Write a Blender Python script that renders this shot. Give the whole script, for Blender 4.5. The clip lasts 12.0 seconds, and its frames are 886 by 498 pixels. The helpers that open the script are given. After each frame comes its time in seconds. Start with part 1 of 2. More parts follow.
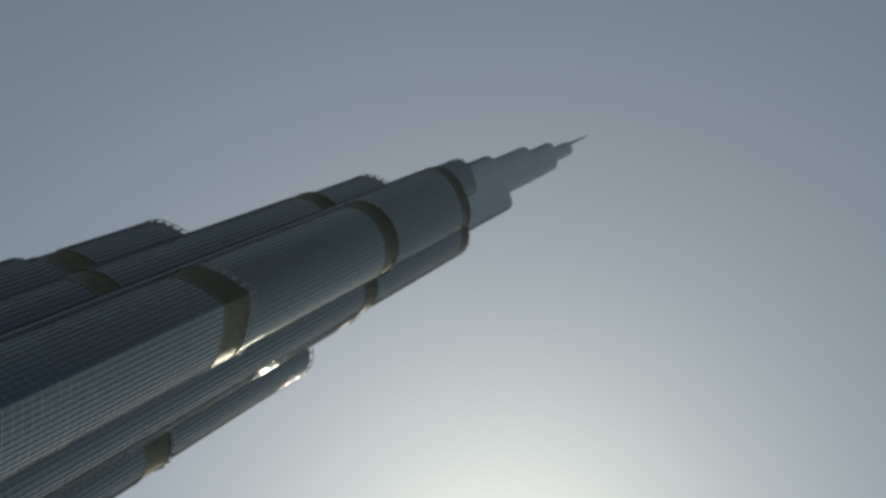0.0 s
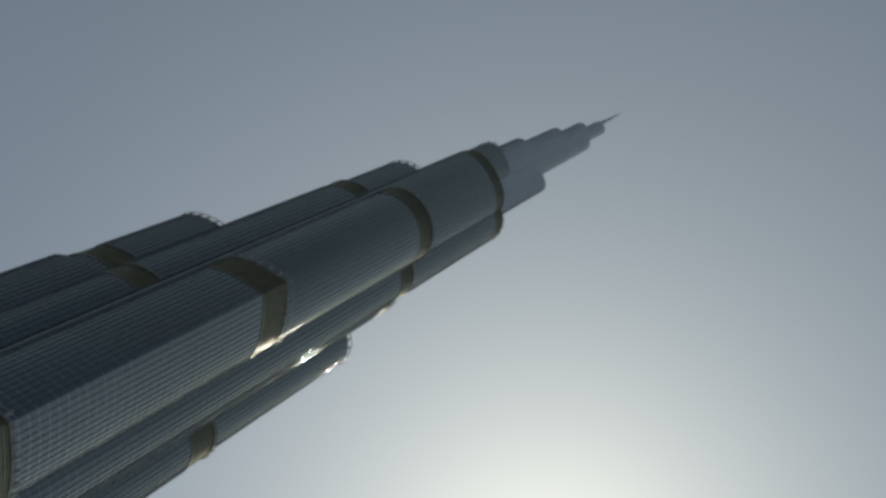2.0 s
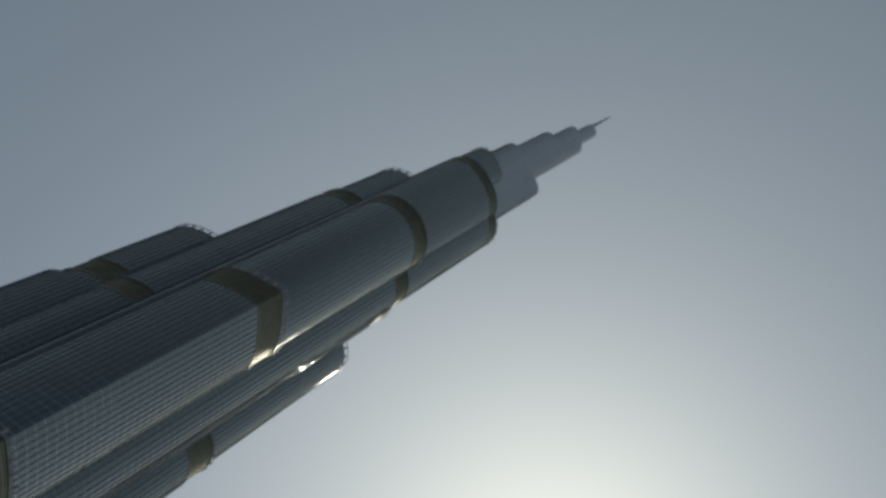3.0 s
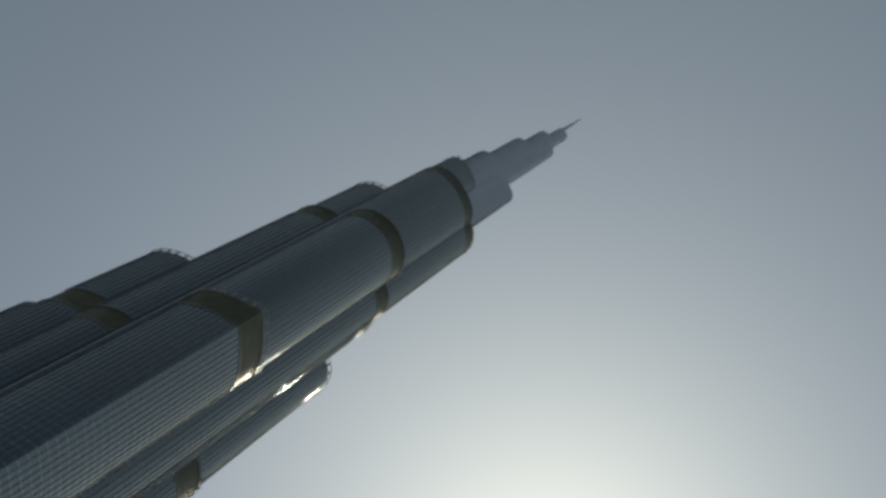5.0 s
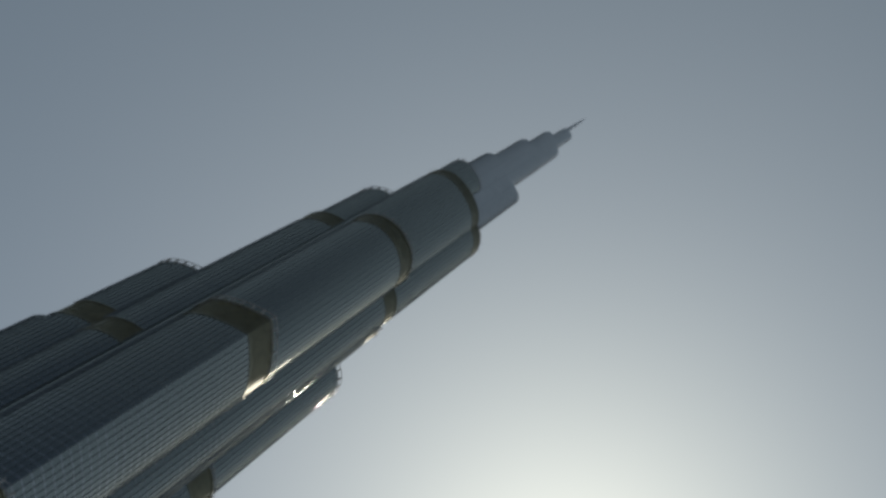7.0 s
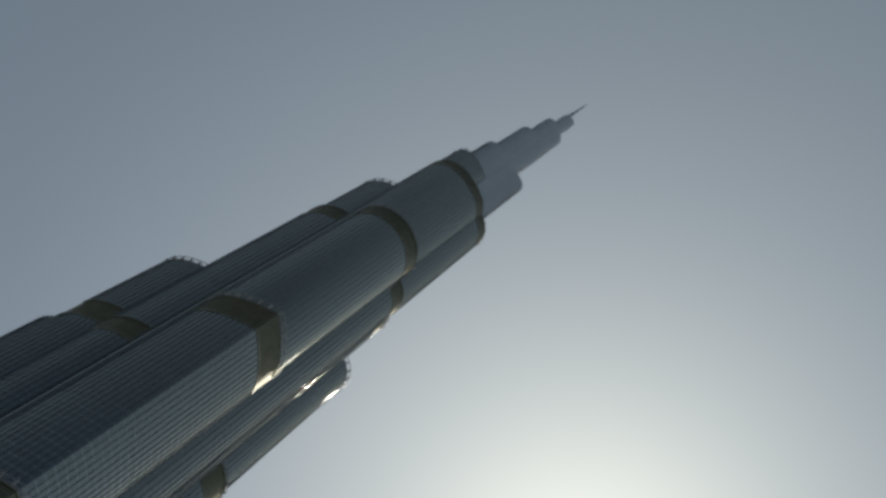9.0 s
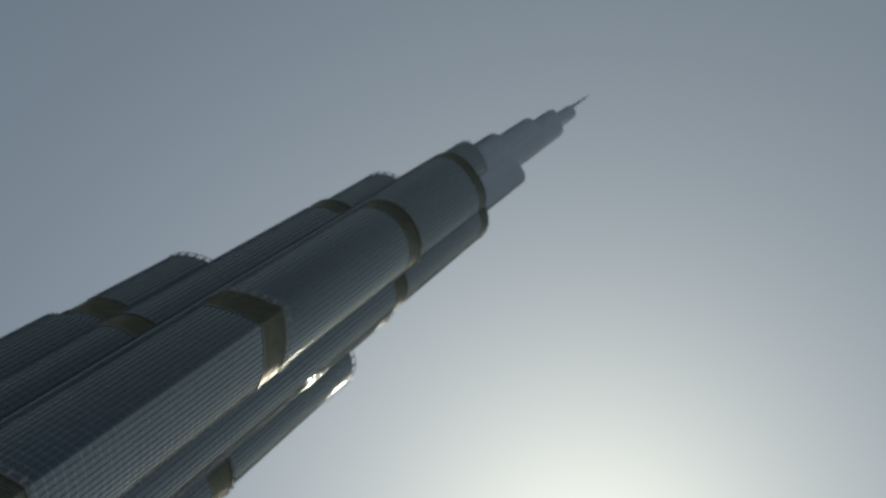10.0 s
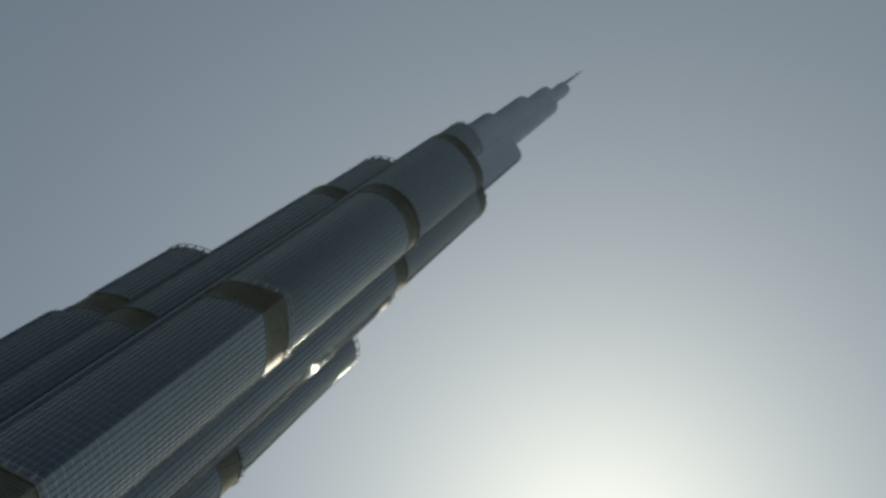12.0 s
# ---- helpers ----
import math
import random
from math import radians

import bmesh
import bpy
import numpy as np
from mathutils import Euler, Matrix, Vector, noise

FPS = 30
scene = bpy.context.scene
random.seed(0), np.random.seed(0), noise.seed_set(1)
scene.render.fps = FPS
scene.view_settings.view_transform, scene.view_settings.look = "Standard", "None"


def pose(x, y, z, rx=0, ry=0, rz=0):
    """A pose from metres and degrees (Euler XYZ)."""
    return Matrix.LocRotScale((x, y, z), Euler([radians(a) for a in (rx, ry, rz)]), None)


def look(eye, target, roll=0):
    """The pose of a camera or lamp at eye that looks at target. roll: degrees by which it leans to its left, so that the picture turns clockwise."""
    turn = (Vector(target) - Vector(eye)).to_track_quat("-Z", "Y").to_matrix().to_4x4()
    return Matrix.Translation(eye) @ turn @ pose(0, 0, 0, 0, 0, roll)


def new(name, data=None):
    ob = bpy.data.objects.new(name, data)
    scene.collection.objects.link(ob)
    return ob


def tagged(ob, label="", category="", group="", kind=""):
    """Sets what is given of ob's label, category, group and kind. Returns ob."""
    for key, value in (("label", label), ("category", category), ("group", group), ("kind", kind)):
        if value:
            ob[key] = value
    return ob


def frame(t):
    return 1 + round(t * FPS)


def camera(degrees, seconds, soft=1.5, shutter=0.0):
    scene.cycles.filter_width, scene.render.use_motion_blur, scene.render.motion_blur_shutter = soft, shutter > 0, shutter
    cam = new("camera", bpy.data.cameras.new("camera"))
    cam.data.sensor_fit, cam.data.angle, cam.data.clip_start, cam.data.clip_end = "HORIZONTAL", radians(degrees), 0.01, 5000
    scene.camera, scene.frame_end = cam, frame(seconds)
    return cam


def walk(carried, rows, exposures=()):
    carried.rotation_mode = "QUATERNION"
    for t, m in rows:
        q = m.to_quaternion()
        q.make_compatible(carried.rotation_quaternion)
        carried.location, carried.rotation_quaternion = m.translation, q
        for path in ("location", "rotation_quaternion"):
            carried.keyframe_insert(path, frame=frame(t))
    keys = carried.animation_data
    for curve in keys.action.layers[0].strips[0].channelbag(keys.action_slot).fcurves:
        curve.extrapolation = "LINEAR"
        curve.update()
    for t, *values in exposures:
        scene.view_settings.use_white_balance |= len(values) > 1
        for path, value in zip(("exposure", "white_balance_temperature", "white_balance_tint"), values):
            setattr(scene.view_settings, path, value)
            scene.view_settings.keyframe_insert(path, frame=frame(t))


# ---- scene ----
# ---------------------------------------------------------------- camera
EYE_X, EYE_Y, EYE_Z = 0.0, -294.9, 1.6
cam = camera(50.0, 12.0, soft=3.4)
walk(cam, [
    (0, pose(EYE_X, EYE_Y, EYE_Z, 164.020, -26.217, -62.067)),
    (0.5, pose(EYE_X, EYE_Y, EYE_Z, 163.624, -26.375, -61.505)),
    (1, pose(EYE_X, EYE_Y, EYE_Z, 163.305, -26.611, -60.708)),
    (1.5, pose(EYE_X, EYE_Y, EYE_Z, 162.889, -27.137, -60.186)),
    (2, pose(EYE_X, EYE_Y, EYE_Z, 161.927, -27.710, -59.544)),
    (2.5, pose(EYE_X, EYE_Y, EYE_Z, 161.789, -27.649, -59.106)),
    (3, pose(EYE_X, EYE_Y, EYE_Z, 161.735, -26.987, -58.291)),
    (3.5, pose(EYE_X, EYE_Y, EYE_Z, 161.854, -26.039, -57.580)),
    (5.5, pose(EYE_X, EYE_Y, EYE_Z, 160.998, -24.529, -55.187)),
    (6, pose(EYE_X, EYE_Y, EYE_Z, 160.743, -24.494, -54.965)),
    (6.5, pose(EYE_X, EYE_Y, EYE_Z, 160.630, -24.605, -54.483)),
    (7, pose(EYE_X, EYE_Y, EYE_Z, 160.653, -24.670, -53.879)),
    (9, pose(EYE_X, EYE_Y, EYE_Z, 159.323, -24.423, -52.123)),
    (9.5, pose(EYE_X, EYE_Y, EYE_Z, 158.957, -24.442, -51.792)),
    (10, pose(EYE_X, EYE_Y, EYE_Z, 158.538, -24.363, -51.277)),
    (10.5, pose(EYE_X, EYE_Y, EYE_Z, 157.948, -24.004, -50.687)),
    (11, pose(EYE_X, EYE_Y, EYE_Z, 156.974, -23.675, -50.006)),
    (11.5, pose(EYE_X, EYE_Y, EYE_Z, 156.504, -23.566, -49.446)),
    (12, pose(EYE_X, EYE_Y, EYE_Z, 156.513, -23.459, -49.020)),
])

# ---------------------------------------------------------------- light
SUN_ELEVATION, SUN_AZIMUTH = 47.4, 36.4     # azimuth from +y towards +x
SUN_WAY = Vector((math.sin(radians(SUN_AZIMUTH)) * math.cos(radians(SUN_ELEVATION)),
                  math.cos(radians(SUN_AZIMUTH)) * math.cos(radians(SUN_ELEVATION)),
                  math.sin(radians(SUN_ELEVATION))))
world = bpy.data.worlds.new("hazy_desert_sky")
scene.world = world
world.use_nodes = True
wn, wl = world.node_tree.nodes, world.node_tree.links
wn.clear()
sky = wn.new("ShaderNodeTexSky")
sky.sky_type = "NISHITA"
sky.sun_disc = False
sky.sun_elevation = radians(SUN_ELEVATION)
sky.sun_rotation = radians(SUN_AZIMUTH)
sky.altitude = 0
sky.air_density, sky.dust_density, sky.ozone_density = 1.0, 1.2, 1.6
back = wn.new("ShaderNodeBackground")
out = wn.new("ShaderNodeOutputWorld")
back.inputs["Strength"].default_value = 0.019
# the bright aureole that the haze makes round the sun
way = wn.new("ShaderNodeTexCoord")
unit = wn.new("ShaderNodeVectorMath")
unit.operation = "NORMALIZE"
dot = wn.new("ShaderNodeVectorMath")
dot.operation = "DOT_PRODUCT"
dot.inputs[1].default_value = SUN_WAY
wl.new(way.outputs["Generated"], unit.inputs[0])
wl.new(unit.outputs["Vector"], dot.inputs[0])
shader = back.outputs["Background"]
# the narrow aureole round the sun, the wide veil of bright haze, and the even haze over all of the sky
for width, power, colour in ((8.0, 2.0, (0.17, 0.17, 0.13)), (16.5, 2.4, (0.19, 0.205, 0.155)), (33.0, 2.5, (0.181, 0.192, 0.192)), (83.0, 5.0, (0.112, 0.142, 0.160))):
    value = dot.outputs["Value"]
    for operation, number in (("ARCCOSINE", None), ("DIVIDE", radians(width)), ("POWER", power), ("MULTIPLY", -1.0), ("EXPONENT", None)):
        step = wn.new("ShaderNodeMath")
        step.operation = operation
        wl.new(value, step.inputs[0])
        if number is not None:
            step.inputs[1].default_value = number
        value = step.outputs["Value"]
    glow = wn.new("ShaderNodeBackground")
    glow.inputs["Color"].default_value = (*colour, 1)
    wl.new(value, glow.inputs["Strength"])
    both = wn.new("ShaderNodeAddShader")
    wl.new(shader, both.inputs[0])
    wl.new(glow.outputs["Background"], both.inputs[1])
    shader = both.outputs["Shader"]
wl.new(sky.outputs["Color"], back.inputs["Color"])
wl.new(shader, out.inputs["Surface"])

sun_data = bpy.data.lights.new("sun", "SUN")
sun_data.energy, sun_data.angle, sun_data.color = 1.1, radians(0.8), (1.0, 0.95, 0.86)
sun = new("sun", sun_data)
sun.matrix_world = look(SUN_WAY * 2000, (0, 0, 0))


# ---------------------------------------------------------------- materials
def material(name):
    m = bpy.data.materials.new(name)
    m.use_nodes = True
    n, l = m.node_tree.nodes, m.node_tree.links
    return m, n, l, n["Principled BSDF"]


def ramp(n, stops):
    r = n.new("ShaderNodeValToRGB")
    e = r.color_ramp.elements
    while len(e) < len(stops):
        e.new(0.5)
    for el, (p, c) in zip(e, stops):
        el.position, el.color = p, (*c, 1)
    return r


def glass_material():
    """Silvered blue-grey curtain wall glass, a little different from pane to pane."""
    m, n, l, p = material("curtain_wall_glass")
    geo = n.new("ShaderNodeNewGeometry")
    tint = ramp(n, [(0.0, (0.024, 0.029, 0.032)), (0.6, (0.032, 0.038, 0.041)), (1.0, (0.048, 0.055, 0.058))])
    obj = n.new("ShaderNodeObjectInfo")
    summed = n.new("ShaderNodeMath")
    summed.operation = "ADD"
    l.new(geo.outputs["Random Per Island"], summed.inputs[0])
    l.new(obj.outputs["Random"], summed.inputs[1])
    chance = n.new("ShaderNodeMath")
    chance.operation = "FRACT"
    l.new(summed.outputs["Value"], chance.inputs[0])
    l.new(chance.outputs["Value"], tint.inputs["Fac"])
    tex = n.new("ShaderNodeTexCoord")
    dust = n.new("ShaderNodeTexNoise")
    dust.inputs["Scale"].default_value = 0.09
    dust.inputs["Detail"].default_value = 6
    l.new(tex.outputs["Object"], dust.inputs["Vector"])
    mix = n.new("ShaderNodeMix")
    mix.data_type = "RGBA"
    fac = n.new("ShaderNodeMapRange")
    fac.inputs["From Min"].default_value, fac.inputs["From Max"].default_value = 0.45, 0.8
    fac.inputs["To Max"].default_value = 0.35
    l.new(dust.outputs["Fac"], fac.inputs["Value"])
    l.new(fac.outputs["Result"], mix.inputs["Factor"])
    l.new(tint.outputs["Color"], mix.inputs["A"])
    mix.inputs["B"].default_value = (0.10, 0.10, 0.09, 1)
    l.new(mix.outputs["Result"], p.inputs["Base Color"])
    rough = n.new("ShaderNodeMapRange")
    rough.inputs["To Min"].default_value, rough.inputs["To Max"].default_value = 0.08, 0.15
    l.new(chance.outputs["Value"], rough.inputs["Value"])
    l.new(rough.outputs["Result"], p.inputs["Roughness"])
    p.inputs["IOR"].default_value = 4.25
    p.inputs["Specular Tint"].default_value = (0.95, 1.0, 0.91, 1)
    return m


def metal_material(name, colour, roughness, metallic=1.0, spread=0.06, scale=0.35, dark=0.72):
    m, n, l, p = material(name)
    tex = n.new("ShaderNodeTexCoord")
    a = n.new("ShaderNodeTexNoise")
    a.inputs["Scale"].default_value, a.inputs["Detail"].default_value = scale, 8
    l.new(tex.outputs["Object"], a.inputs["Vector"])
    r = ramp(n, [(0.3, tuple(c * dark for c in colour)), (0.7, colour)])
    l.new(a.outputs["Fac"], r.inputs["Fac"])
    l.new(r.outputs["Color"], p.inputs["Base Color"])
    q = n.new("ShaderNodeMapRange")
    q.inputs["To Min"].default_value, q.inputs["To Max"].default_value = roughness - spread, roughness + spread
    l.new(a.outputs["Fac"], q.inputs["Value"])
    l.new(q.outputs["Result"], p.inputs["Roughness"])
    p.inputs["Metallic"].default_value = metallic
    return m


GLASS = glass_material()
STEEL = metal_material("brushed_stainless_steel", (0.66, 0.67, 0.68), 0.32)
FIN = metal_material("polished_steel_fin", (0.38, 0.39, 0.38), 0.32, 1.0, 0.05)
LEDGE = metal_material("pale_steel_ledge", (0.80, 0.81, 0.81), 0.3, 1.0, 0.05)
ALUMINIUM = metal_material("dusty_aluminium", (0.50, 0.52, 0.54), 0.4, 0.0)
LOUVRE = metal_material("bronze_louvre", (0.49, 0.47, 0.34), 0.38, 1.0)
RAIL = metal_material("white_painted_steel", (0.86, 0.86, 0.84), 0.45, 0.0)
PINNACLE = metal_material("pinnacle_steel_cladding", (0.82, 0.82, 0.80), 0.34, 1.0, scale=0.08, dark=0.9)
INNER = metal_material("dark_inner_wall", (0.05, 0.055, 0.06), 0.6, 0.0)
ROOF = metal_material("pale_roof_screed", (0.32, 0.30, 0.27), 0.85, 0.0)
GROUND = metal_material("pale_sand_paving", (0.15, 0.14, 0.115), 0.9, 0.0, scale=0.02)


# ---------------------------------------------------------------- helpers for meshes
def raw(name, verts, faces, mat, parent=None, label="", smooth=False):
    me = bpy.data.meshes.new(name)
    me.from_pydata(verts, [], faces)
    me.materials.append(mat)
    if smooth:
        me.polygons.foreach_set("use_smooth", [True] * len(me.polygons))
    me.update()
    ob = new(name, me)
    if parent is not None:
        ob.parent = parent
    if label:
        ob["label"] = label
    return ob


class Shape:
    """Collects boxes, prisms and rings into one mesh."""

    def __init__(self):
        self.v, self.f = [], []

    def box(self, c, a, b, d):
        """A box round c with the half-edges a, b, d."""
        i = len(self.v)
        for sa in (-1, 1):
            for sb in (-1, 1):
                for sd in (-1, 1):
                    self.v.append(tuple(c + sa * a + sb * b + sd * d))
        for q in ((0, 1, 3, 2), (4, 6, 7, 5), (0, 4, 5, 1), (2, 3, 7, 6), (0, 2, 6, 4), (1, 5, 7, 3)):
            self.f.append(tuple(i + k for k in q))

    def ring(self, path, normals, z0, z1, inner, outer):
        """A band along an open plan line, from inner to outer metres off it."""
        i, m = len(self.v), len(path)
        for p, q in zip(path, normals):
            for off, z in ((inner, z0), (outer, z0), (outer, z1), (inner, z1)):
                self.v.append((p[0] + q[0] * off, p[1] + q[1] * off, z))
        for k in range(m - 1):
            a, b = i + 4 * k, i + 4 * k + 4
            for s in range(4):
                t = (s + 1) % 4
                self.f.append((a + s, b + s, b + t, a + t))
        self.f += [(i, i + 1, i + 2, i + 3), tuple(i + 4 * (m - 1) + s for s in (3, 2, 1, 0))]

    def tube(self, c, n, t, z0, z1):
        """An upright six-sided lens-shaped tube at c, with the half-axes n and t, closed at both ends."""
        i = len(self.v)
        ring = [c + n * a + t * b for a, b in ((1, 0), (0.5, 1), (-0.5, 1), (-1, 0), (-0.5, -1), (0.5, -1))]
        for z in (z0, z1, z0, z1):
            self.v += [(p[0], p[1], z) for p in ring]
        self.f += [(i + k, i + (k + 1) % 6, i + 6 + (k + 1) % 6, i + 6 + k) for k in range(6)]
        self.f += [tuple(i + 12 + k for k in (5, 4, 3, 2, 1, 0)), tuple(i + 18 + k for k in range(6))]

    def done(self, name, mat, parent=None, label="", smooth=False):
        return raw(name, self.v, self.f, mat, parent, label, smooth)


# ---------------------------------------------------------------- ground
ground = Shape()
ground.box(Vector((0, 0, -0.5)), Vector((4000, 0, 0)), Vector((0, 4000, 0)), Vector((0, 0, 0.5)))
tagged(ground.done("ground", GROUND), "pale sand-coloured paved ground reaching to the horizon", "ground", kind="structure")

# ---------------------------------------------------------------- tower
BANDS = ((137.0, 150.0), (262.0, 277.0), (389.5, 401.0), (503.0, 512.0))
STOREY, PANEL, FIN_HALF = 3.5, 2.4, 0.09
tower = tagged(new("skyscraper"), "very tall stepped glass tower with bronze bands and thin spire", "skyscraper")


def outline(angle, centre, reach, half, power, back, shift=0.0, edge=0.0, flare=0.0):
    """The plan line of a wing: straight flanks from `back` behind the centre, then a nose that reaches `reach` from the axis.
    The nose begins `centre` from the axis; with an `edge` it ends in a sharp upright corner; the west flank widens by `flare` towards the back. Returns points about PANEL apart and their outward normals."""
    fine = []
    for k in range(61):
        fine.append((back + (centre - back) * k / 60, half))
    for k in range(1, 400):
        a = math.pi * k / 400
        c, s = math.cos(a), math.sin(a)
        if edge:
            t = 1 - abs(1 - k / 200)
            fine.append((centre + (reach - centre) * t, (1 - t ** power) ** (1 / edge) * (half if k < 200 else -half)))
            continue
        fine.append((centre + (reach - centre) * s ** (2 / power), abs(c) ** (2 / power) * (half if c > 0 else -half)))
    for k in range(61):
        fine.append((centre + (back - centre) * k / 60, -half - flare * k / 60))
    fine = np.array(fine)
    step = np.linalg.norm(np.diff(fine, axis=0), axis=1)
    run = np.concatenate([[0], np.cumsum(step)])
    count = 2 * max(4, round(run[-1] / PANEL / 2))
    at = np.linspace(0, run[-1], count + 1)
    pts = np.stack([np.interp(at, run, fine[:, 0]), np.interp(at, run, fine[:, 1]) + shift], 1)
    ca, sa = math.cos(radians(angle)), math.sin(radians(angle))
    pts = np.stack([pts[:, 0] * ca - pts[:, 1] * sa, pts[:, 0] * sa + pts[:, 1] * ca], 1)
    tang = np.gradient(pts, axis=0)
    tang /= np.linalg.norm(tang, axis=1)[:, None]
    normal = np.stack([-tang[:, 1], tang[:, 0]], 1)
    return pts[::-1], normal[::-1]


def disc(radius_x, radius_y, x, y, power=2.0):
    count = max(10, round(2 * math.pi * max(radius_x, radius_y) / PANEL))
    pts = []
    for k in range(count + 1):
        a = 2 * math.pi * k / count
        c, s = math.cos(a), math.sin(a)
        pts.append((x + math.copysign(abs(c) ** (2 / power), c) * radius_x, y + math.copysign(abs(s) ** (2 / power), s) * radius_y))
    pts = np.array(pts)
    tang = np.roll(pts[:-1], -1, 0) - np.roll(pts[:-1], 1, 0)
    tang = np.concatenate([tang, tang[:1]])
    tang /= np.linalg.norm(tang, axis=1)[:, None]
    return pts, np.stack([tang[:, 1], -tang[:, 0]], 1)


def slab(half, thick, height):
    """The mesh of one pane, standing on its middle."""
    s = Shape()
    s.box(Vector((0, 0, height / 2)), half * 0.994, thick, Vector((0, 0, height / 2 - 0.02)))
    me = bpy.data.meshes.new("glass_pane")
    me.from_pydata(s.v, [], s.f)
    me.materials.append(GLASS)
    return me


def fin_mesh(depth, height):
    """The mesh of one tubular fin, standing on its middle."""
    s = Shape()
    s.tube(Vector((0, 0, 0)), Vector((depth + 0.1, 0, 0)), Vector((0, FIN_HALF, 0)), 0, height)
    me = bpy.data.meshes.new("fin")
    me.from_pydata(s.v, [], s.f)
    me.materials.append(FIN)
    me.polygons.foreach_set("use_smooth", [True] * len(me.polygons))
    return me


def tier(line, top, bottom=0.0, rail=3.6, skin=None, panes=None, plain_below=0.0, near=False, depth=0.14, recess=0.45, drop=0.0, wave=1.0, proud=0.07):
    """One setback tier of the tower: panes, fins, storey ledges, plant-floor bands, roof, rail and posts."""
    pts, nor = line
    m = len(pts)
    rng = random.Random(int(abs(pts[0][0]) * 100 + top))
    bands = [(b[0] - drop, b[1] - drop * 1.15) if b[0] < 300 else b for b in BANDS if max(bottom, plain_below) < b[0]]
    bands = [b for b in bands if b[1] <= top + 1]
    # levels of the storeys between the bands
    levels, z = [], bottom
    for b0, b1 in bands + [(top, None)]:
        k = max(1, round((b0 - z) / STOREY))
        levels += [(z + (b0 - z) * i / k, z + (b0 - z) * (i + 1) / k) for i in range(k)]
        z = b1
        if z is None or z >= top - 0.5:
            break
    v, f, loose = [], [], []
    for z0, z1 in levels:
        for k in range(m - 1):
            if panes and panes[0] <= z0 < panes[1] and abs(k + 0.5 - (m - 1) / 2) < 12:
                loose.append((k, z0, z1))
                continue
            i = len(v)
            uneven = wave if z0 > 290 else min(wave, 0.4)
            tilt = rng.gauss(0, 0.020 * uneven)
            lean = rng.gauss(0, 0.020 * uneven)
            for j, zz, o in ((k, z0, tilt), (k + 1, z0, tilt + lean), (k + 1, z1, lean - tilt), (k, z1, -tilt)):
                v.append((pts[j][0] + nor[j][0] * o, pts[j][1] + nor[j][1] * o, zz))
            f.append((i, i + 1, i + 2, i + 3))
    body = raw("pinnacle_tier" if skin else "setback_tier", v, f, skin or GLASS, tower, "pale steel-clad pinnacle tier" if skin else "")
    # the panes nearest to the eye are pieces of their own
    column = {}
    for k, z0, z1 in loose:
        a, b = Vector((*pts[k], 0)), Vector((*pts[k + 1], 0))
        if k not in column:
            column[k] = slab((b - a) / 2, Vector((nor[k][0] + nor[k + 1][0], nor[k][1] + nor[k + 1][1], 0)).normalized() * 0.03, z1 - z0)
        pane = new("glass_pane", column[k])
        pane.parent = body
        pane.location = (a + b) / 2 + Vector((0, 0, z0))
        pane.rotation_euler = (rng.gauss(0, 0.006), rng.gauss(0, 0.006), rng.gauss(0, 0.004))
    # a solid core behind the panes, closed by the roof
    core = Shape()
    for zz in (bottom, top):
        core.v += [(p[0] - q[0] * 3.2, p[1] - q[1] * 3.2, zz) for p, q in zip(pts, nor)]
    core.f += [(k, k + 1, m + k + 1, m + k) for k in range(m - 1)] + [(m - 1, 0, m, 2 * m - 1), tuple(range(m, 2 * m))]
    core.done("roof_deck", ROOF, body)
    # the dark inner wall behind the panes
    spans, z = [], bottom
    for b0, b1 in bands:
        spans.append((z, b0))
        z = b1
    if top - z > 1:
        spans.append((z, top))
    inner = Shape()
    for z0, z1 in spans:
        inner.ring(pts, nor, z0, z1, -3.1, -0.22)
    inner.done("inner_wall", INNER, body)
    # storey ledges
    ledge = Shape()
    for z0, z1 in levels:
        if 118 < z0 < 258:
            tall = max(0.03, 0.17 - 0.0017 * max(0.0, z0 - 145))
            ledge.ring(pts, nor, z0 - tall, z0 + tall, -0.1, proud)
    if ledge.v:
        tagged(ledge.done("storey_ledge", LEDGE, body), kind="stuff")
    # upright fins
    fin = Shape()
    for z0, z1 in spans:
        if near and z1 > 150:
            me = fin_mesh(depth, z1 - z0)
            for p, q in zip(pts, nor):
                piece = new("fin", me)
                piece.parent = body
                piece.matrix_basis = pose(p[0] + q[0] * (depth - 0.08), p[1] + q[1] * (depth - 0.08), z0, 0, 0, math.degrees(math.atan2(q[1], q[0])))
            continue
        for p, q in zip(pts, nor):
            n3, t3 = Vector((q[0], q[1], 0)), Vector((-q[1], q[0], 0))
            fin.tube(Vector((p[0], p[1], 0)) + n3 * (depth - 0.08), n3 * (depth + 0.1), t3 * FIN_HALF, z0, z1)
    if fin.v:
        tagged(fin.done("facade_ribbing", FIN, body, "upright polished steel fins", True), kind="stuff")
    for b0, b1 in bands:
        band = Shape()
        band.ring(pts, nor, b0, b1, -3.1, -recess)
        band.ring(pts, nor, b0 - 0.3, b0 + 0.3, -3.1, 0.3)
        band.ring(pts, nor, b1 - 0.5, b1, -3.1, 0.3)
        count = 11
        for s in range(1, count):
            zz = b0 + (b1 - b0) * s / count
            band.ring(pts, nor, zz - 0.22, zz + 0.22, -recess - 0.2, 0.35 - recess)
        band.done("louvre_band", LOUVRE, body, "bronze louvre band of a plant floor")
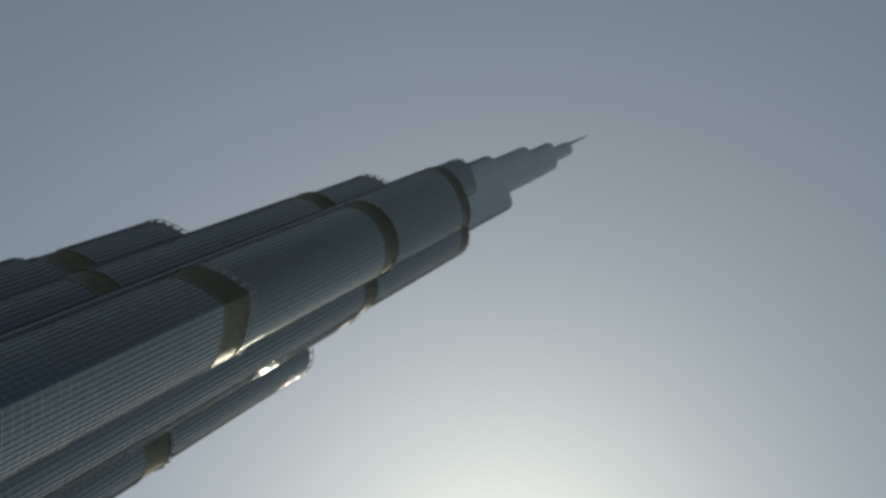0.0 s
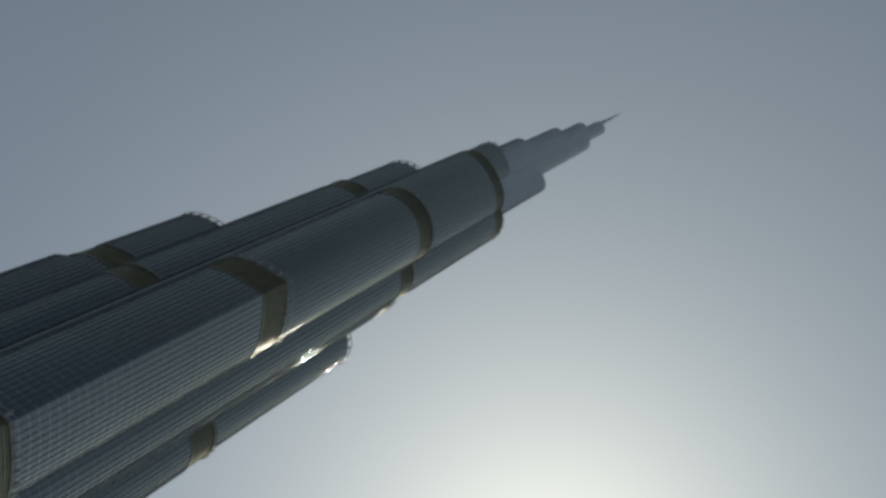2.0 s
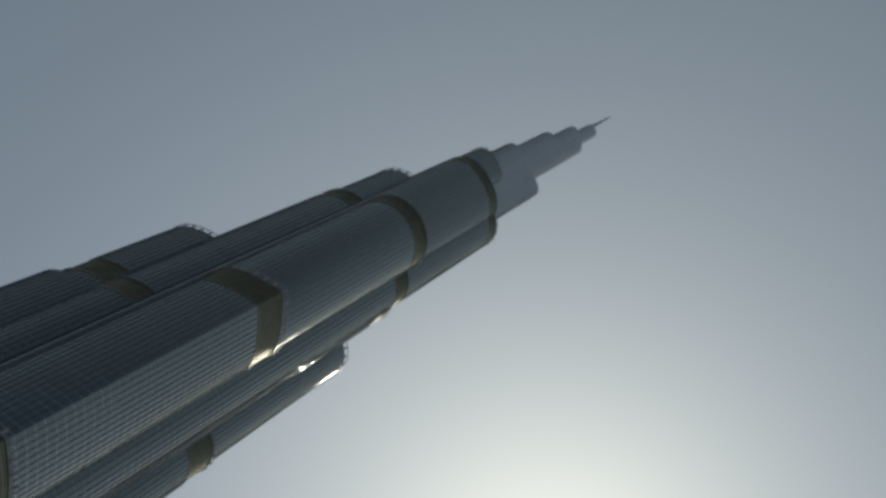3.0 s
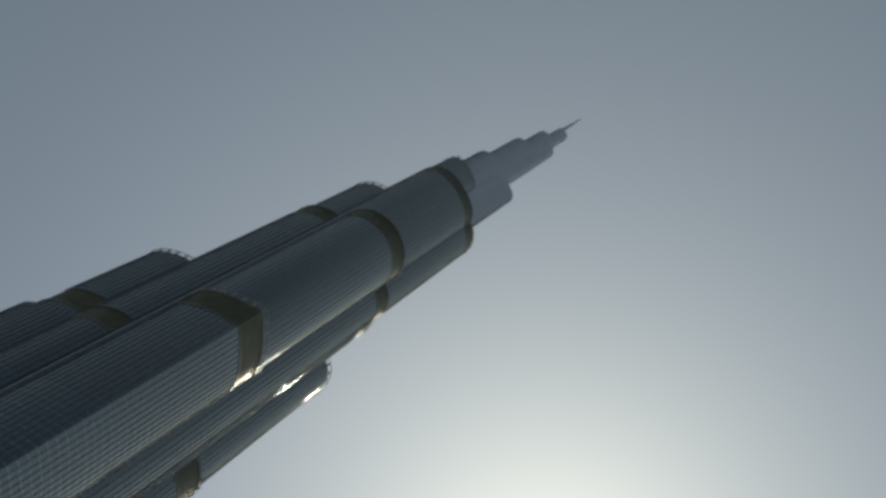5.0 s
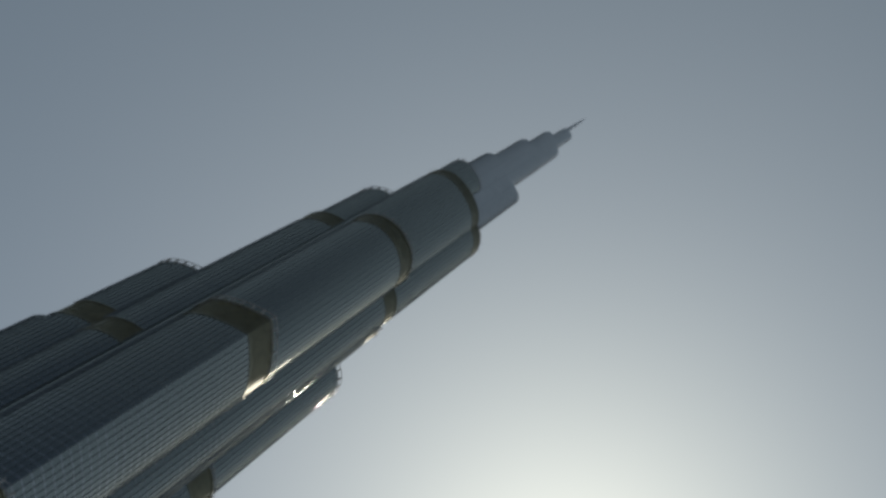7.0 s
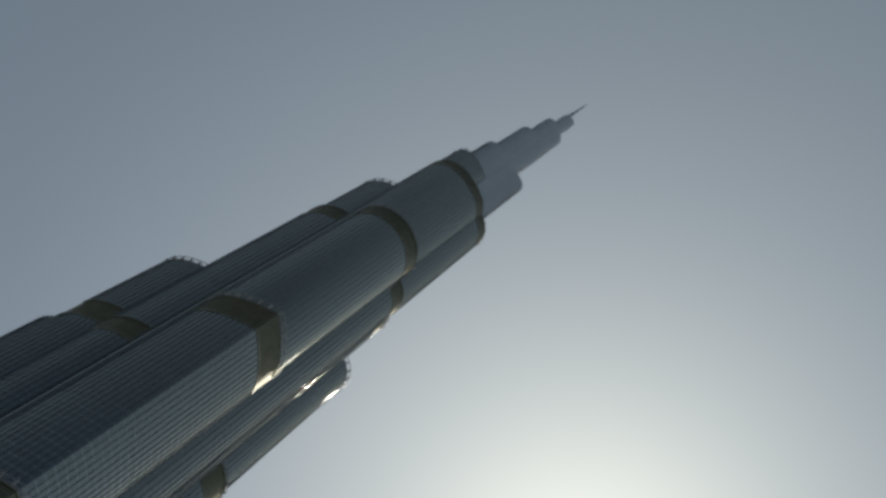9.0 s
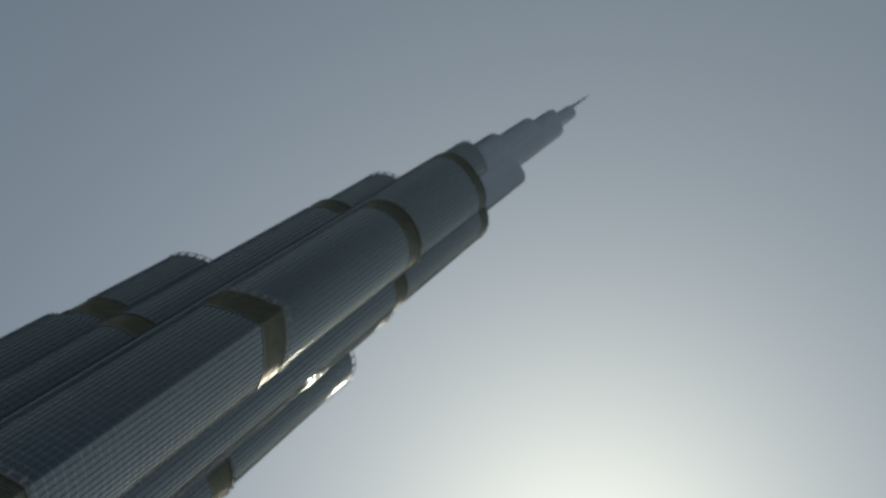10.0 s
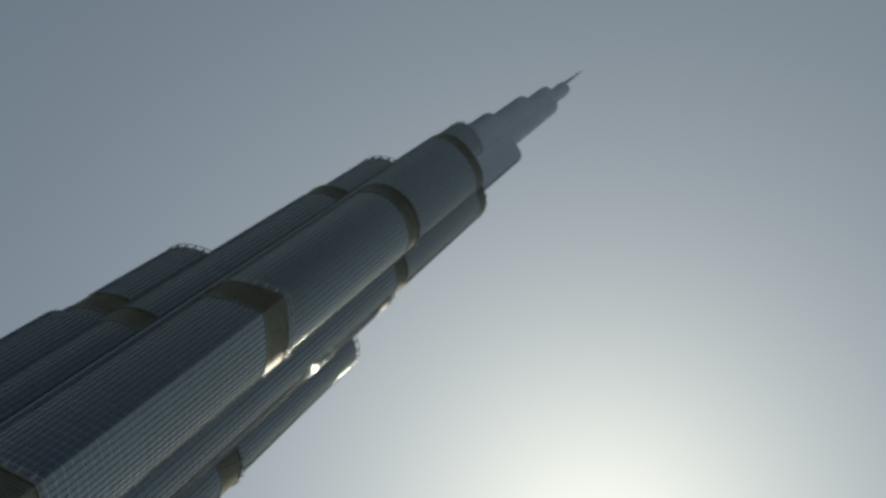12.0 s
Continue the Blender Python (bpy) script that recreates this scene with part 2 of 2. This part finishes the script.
    if rail:
        r = Shape()
        r.ring(pts, nor, top, top + 1.1, -0.25, 0.05)
        r.done("parapet", ALUMINIUM, body)
        hoop = Shape()
        hoop.ring(pts, nor, top + rail - (0.4 if rail > 3 else 0.12), top + rail, 0.30 if rail > 3 else 0.48, 0.6)
        hoop.done("maintenance_rail", RAIL, body, "white steel maintenance rail")
        upright = Shape()
        upright.box(Vector((0, 0, rail / 2)), Vector((0.28, 0, 0)), Vector((0, 0.28, 0)), Vector((0, 0, rail / 2)))
        if rail < 3:
            upright.box(Vector((0.3, 0, rail)), Vector((0.45, 0, 0.5)), Vector((0, 0.11, 0)), Vector((0, 0, 0.13)))
        me = bpy.data.meshes.new("post")
        me.from_pydata(upright.v, [], upright.f)
        me.materials.append(RAIL)
        for k in range(0, m, 2):
            post = new("post", me)
            post.parent = body
            post.matrix_basis = pose(pts[k][0] + nor[k][0] * 0.3, pts[k][1] + nor[k][1] * 0.3, top, 0, 0, math.degrees(math.atan2(nor[k][1], nor[k][0])))
    return body


# near wing
tier(outline(-90, 30, 51, 19.6, 1.5, 0, 0.6, 1.05, 4.0), 150, rail=2.4)
tier(outline(-90, 28, 49, 19.2, 1.5, 0, 0.6, 1.05, 4.0), 276, rail=3.5, panes=(149, 192), near=True, plain_below=200, proud=0.06)
tier(outline(-90, 23, 41, 19.6, 2.0, 0, 0.5, 0.0, 2.0), 401, bottom=240, rail=1.5, near=True, plain_below=200, depth=0.11, wave=0.35)
tier(outline(-90, 7, 27, 22.7, 2.4, -12, -0.5), 512, rail=0, plain_below=450)
# wing to the north-west
tier(outline(150, 32, 58.3, 12, 1.7, 0), 246, rail=0)
tier(outline(150, 32, 55.6, 11, 1.7, 0), 317, rail=3.2, drop=9)
tier(outline(150, 14, 35.6, 21.6, 2.0, -8, 2.6), 404, rail=0, plain_below=200, drop=22)
tier(outline(150, 14, 34.3, 20.3, 2.0, -8, 2.6), 455, plain_below=300, recess=0.7)
# wing to the north-east
tier(disc(16, 17, 34.7, 31), 268, rail=1.5, drop=8)
tier(disc(15, 16, 34.7, 31), 369, plain_below=300, depth=0.125, wave=1.0)
tier(disc(15, 15, 22, 12), 404, rail=1.0, plain_below=300, wave=1.2)
tier(disc(15.6, 15.6, 18, -3), 511.5, near=True, rail=1.2, plain_below=300, depth=0.155, wave=1.2)
# upper tubes
tier(disc(13.2, 13.2, -9, -7, 3.0), 544, rail=2.0)
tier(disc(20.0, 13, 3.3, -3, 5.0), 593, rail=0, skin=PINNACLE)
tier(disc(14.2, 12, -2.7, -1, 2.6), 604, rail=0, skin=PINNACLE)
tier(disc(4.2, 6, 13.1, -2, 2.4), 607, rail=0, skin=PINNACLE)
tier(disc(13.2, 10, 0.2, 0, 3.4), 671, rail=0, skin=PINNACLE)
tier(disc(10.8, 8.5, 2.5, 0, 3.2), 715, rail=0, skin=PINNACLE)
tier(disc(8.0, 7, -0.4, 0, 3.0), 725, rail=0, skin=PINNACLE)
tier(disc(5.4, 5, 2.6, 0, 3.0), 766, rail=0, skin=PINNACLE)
mast = Shape()
circle = np.array([(math.cos(2 * math.pi * i / 12), math.sin(2 * math.pi * i / 12)) for i in range(13)])
for i in range(12):
    z0, r = 767 + 61 * i / 12, 1.7 - 1.4 * i / 12
    mast.ring(circle * r, circle, z0, z0 + 61 / 12, -r * 0.9, 0)
    if i % 3 == 0:
        mast.ring(circle * r, circle, z0, z0 + 0.8, -r * 0.5, 0.35)
mast.done("spire", STEEL, tower, "thin tapering steel spire")
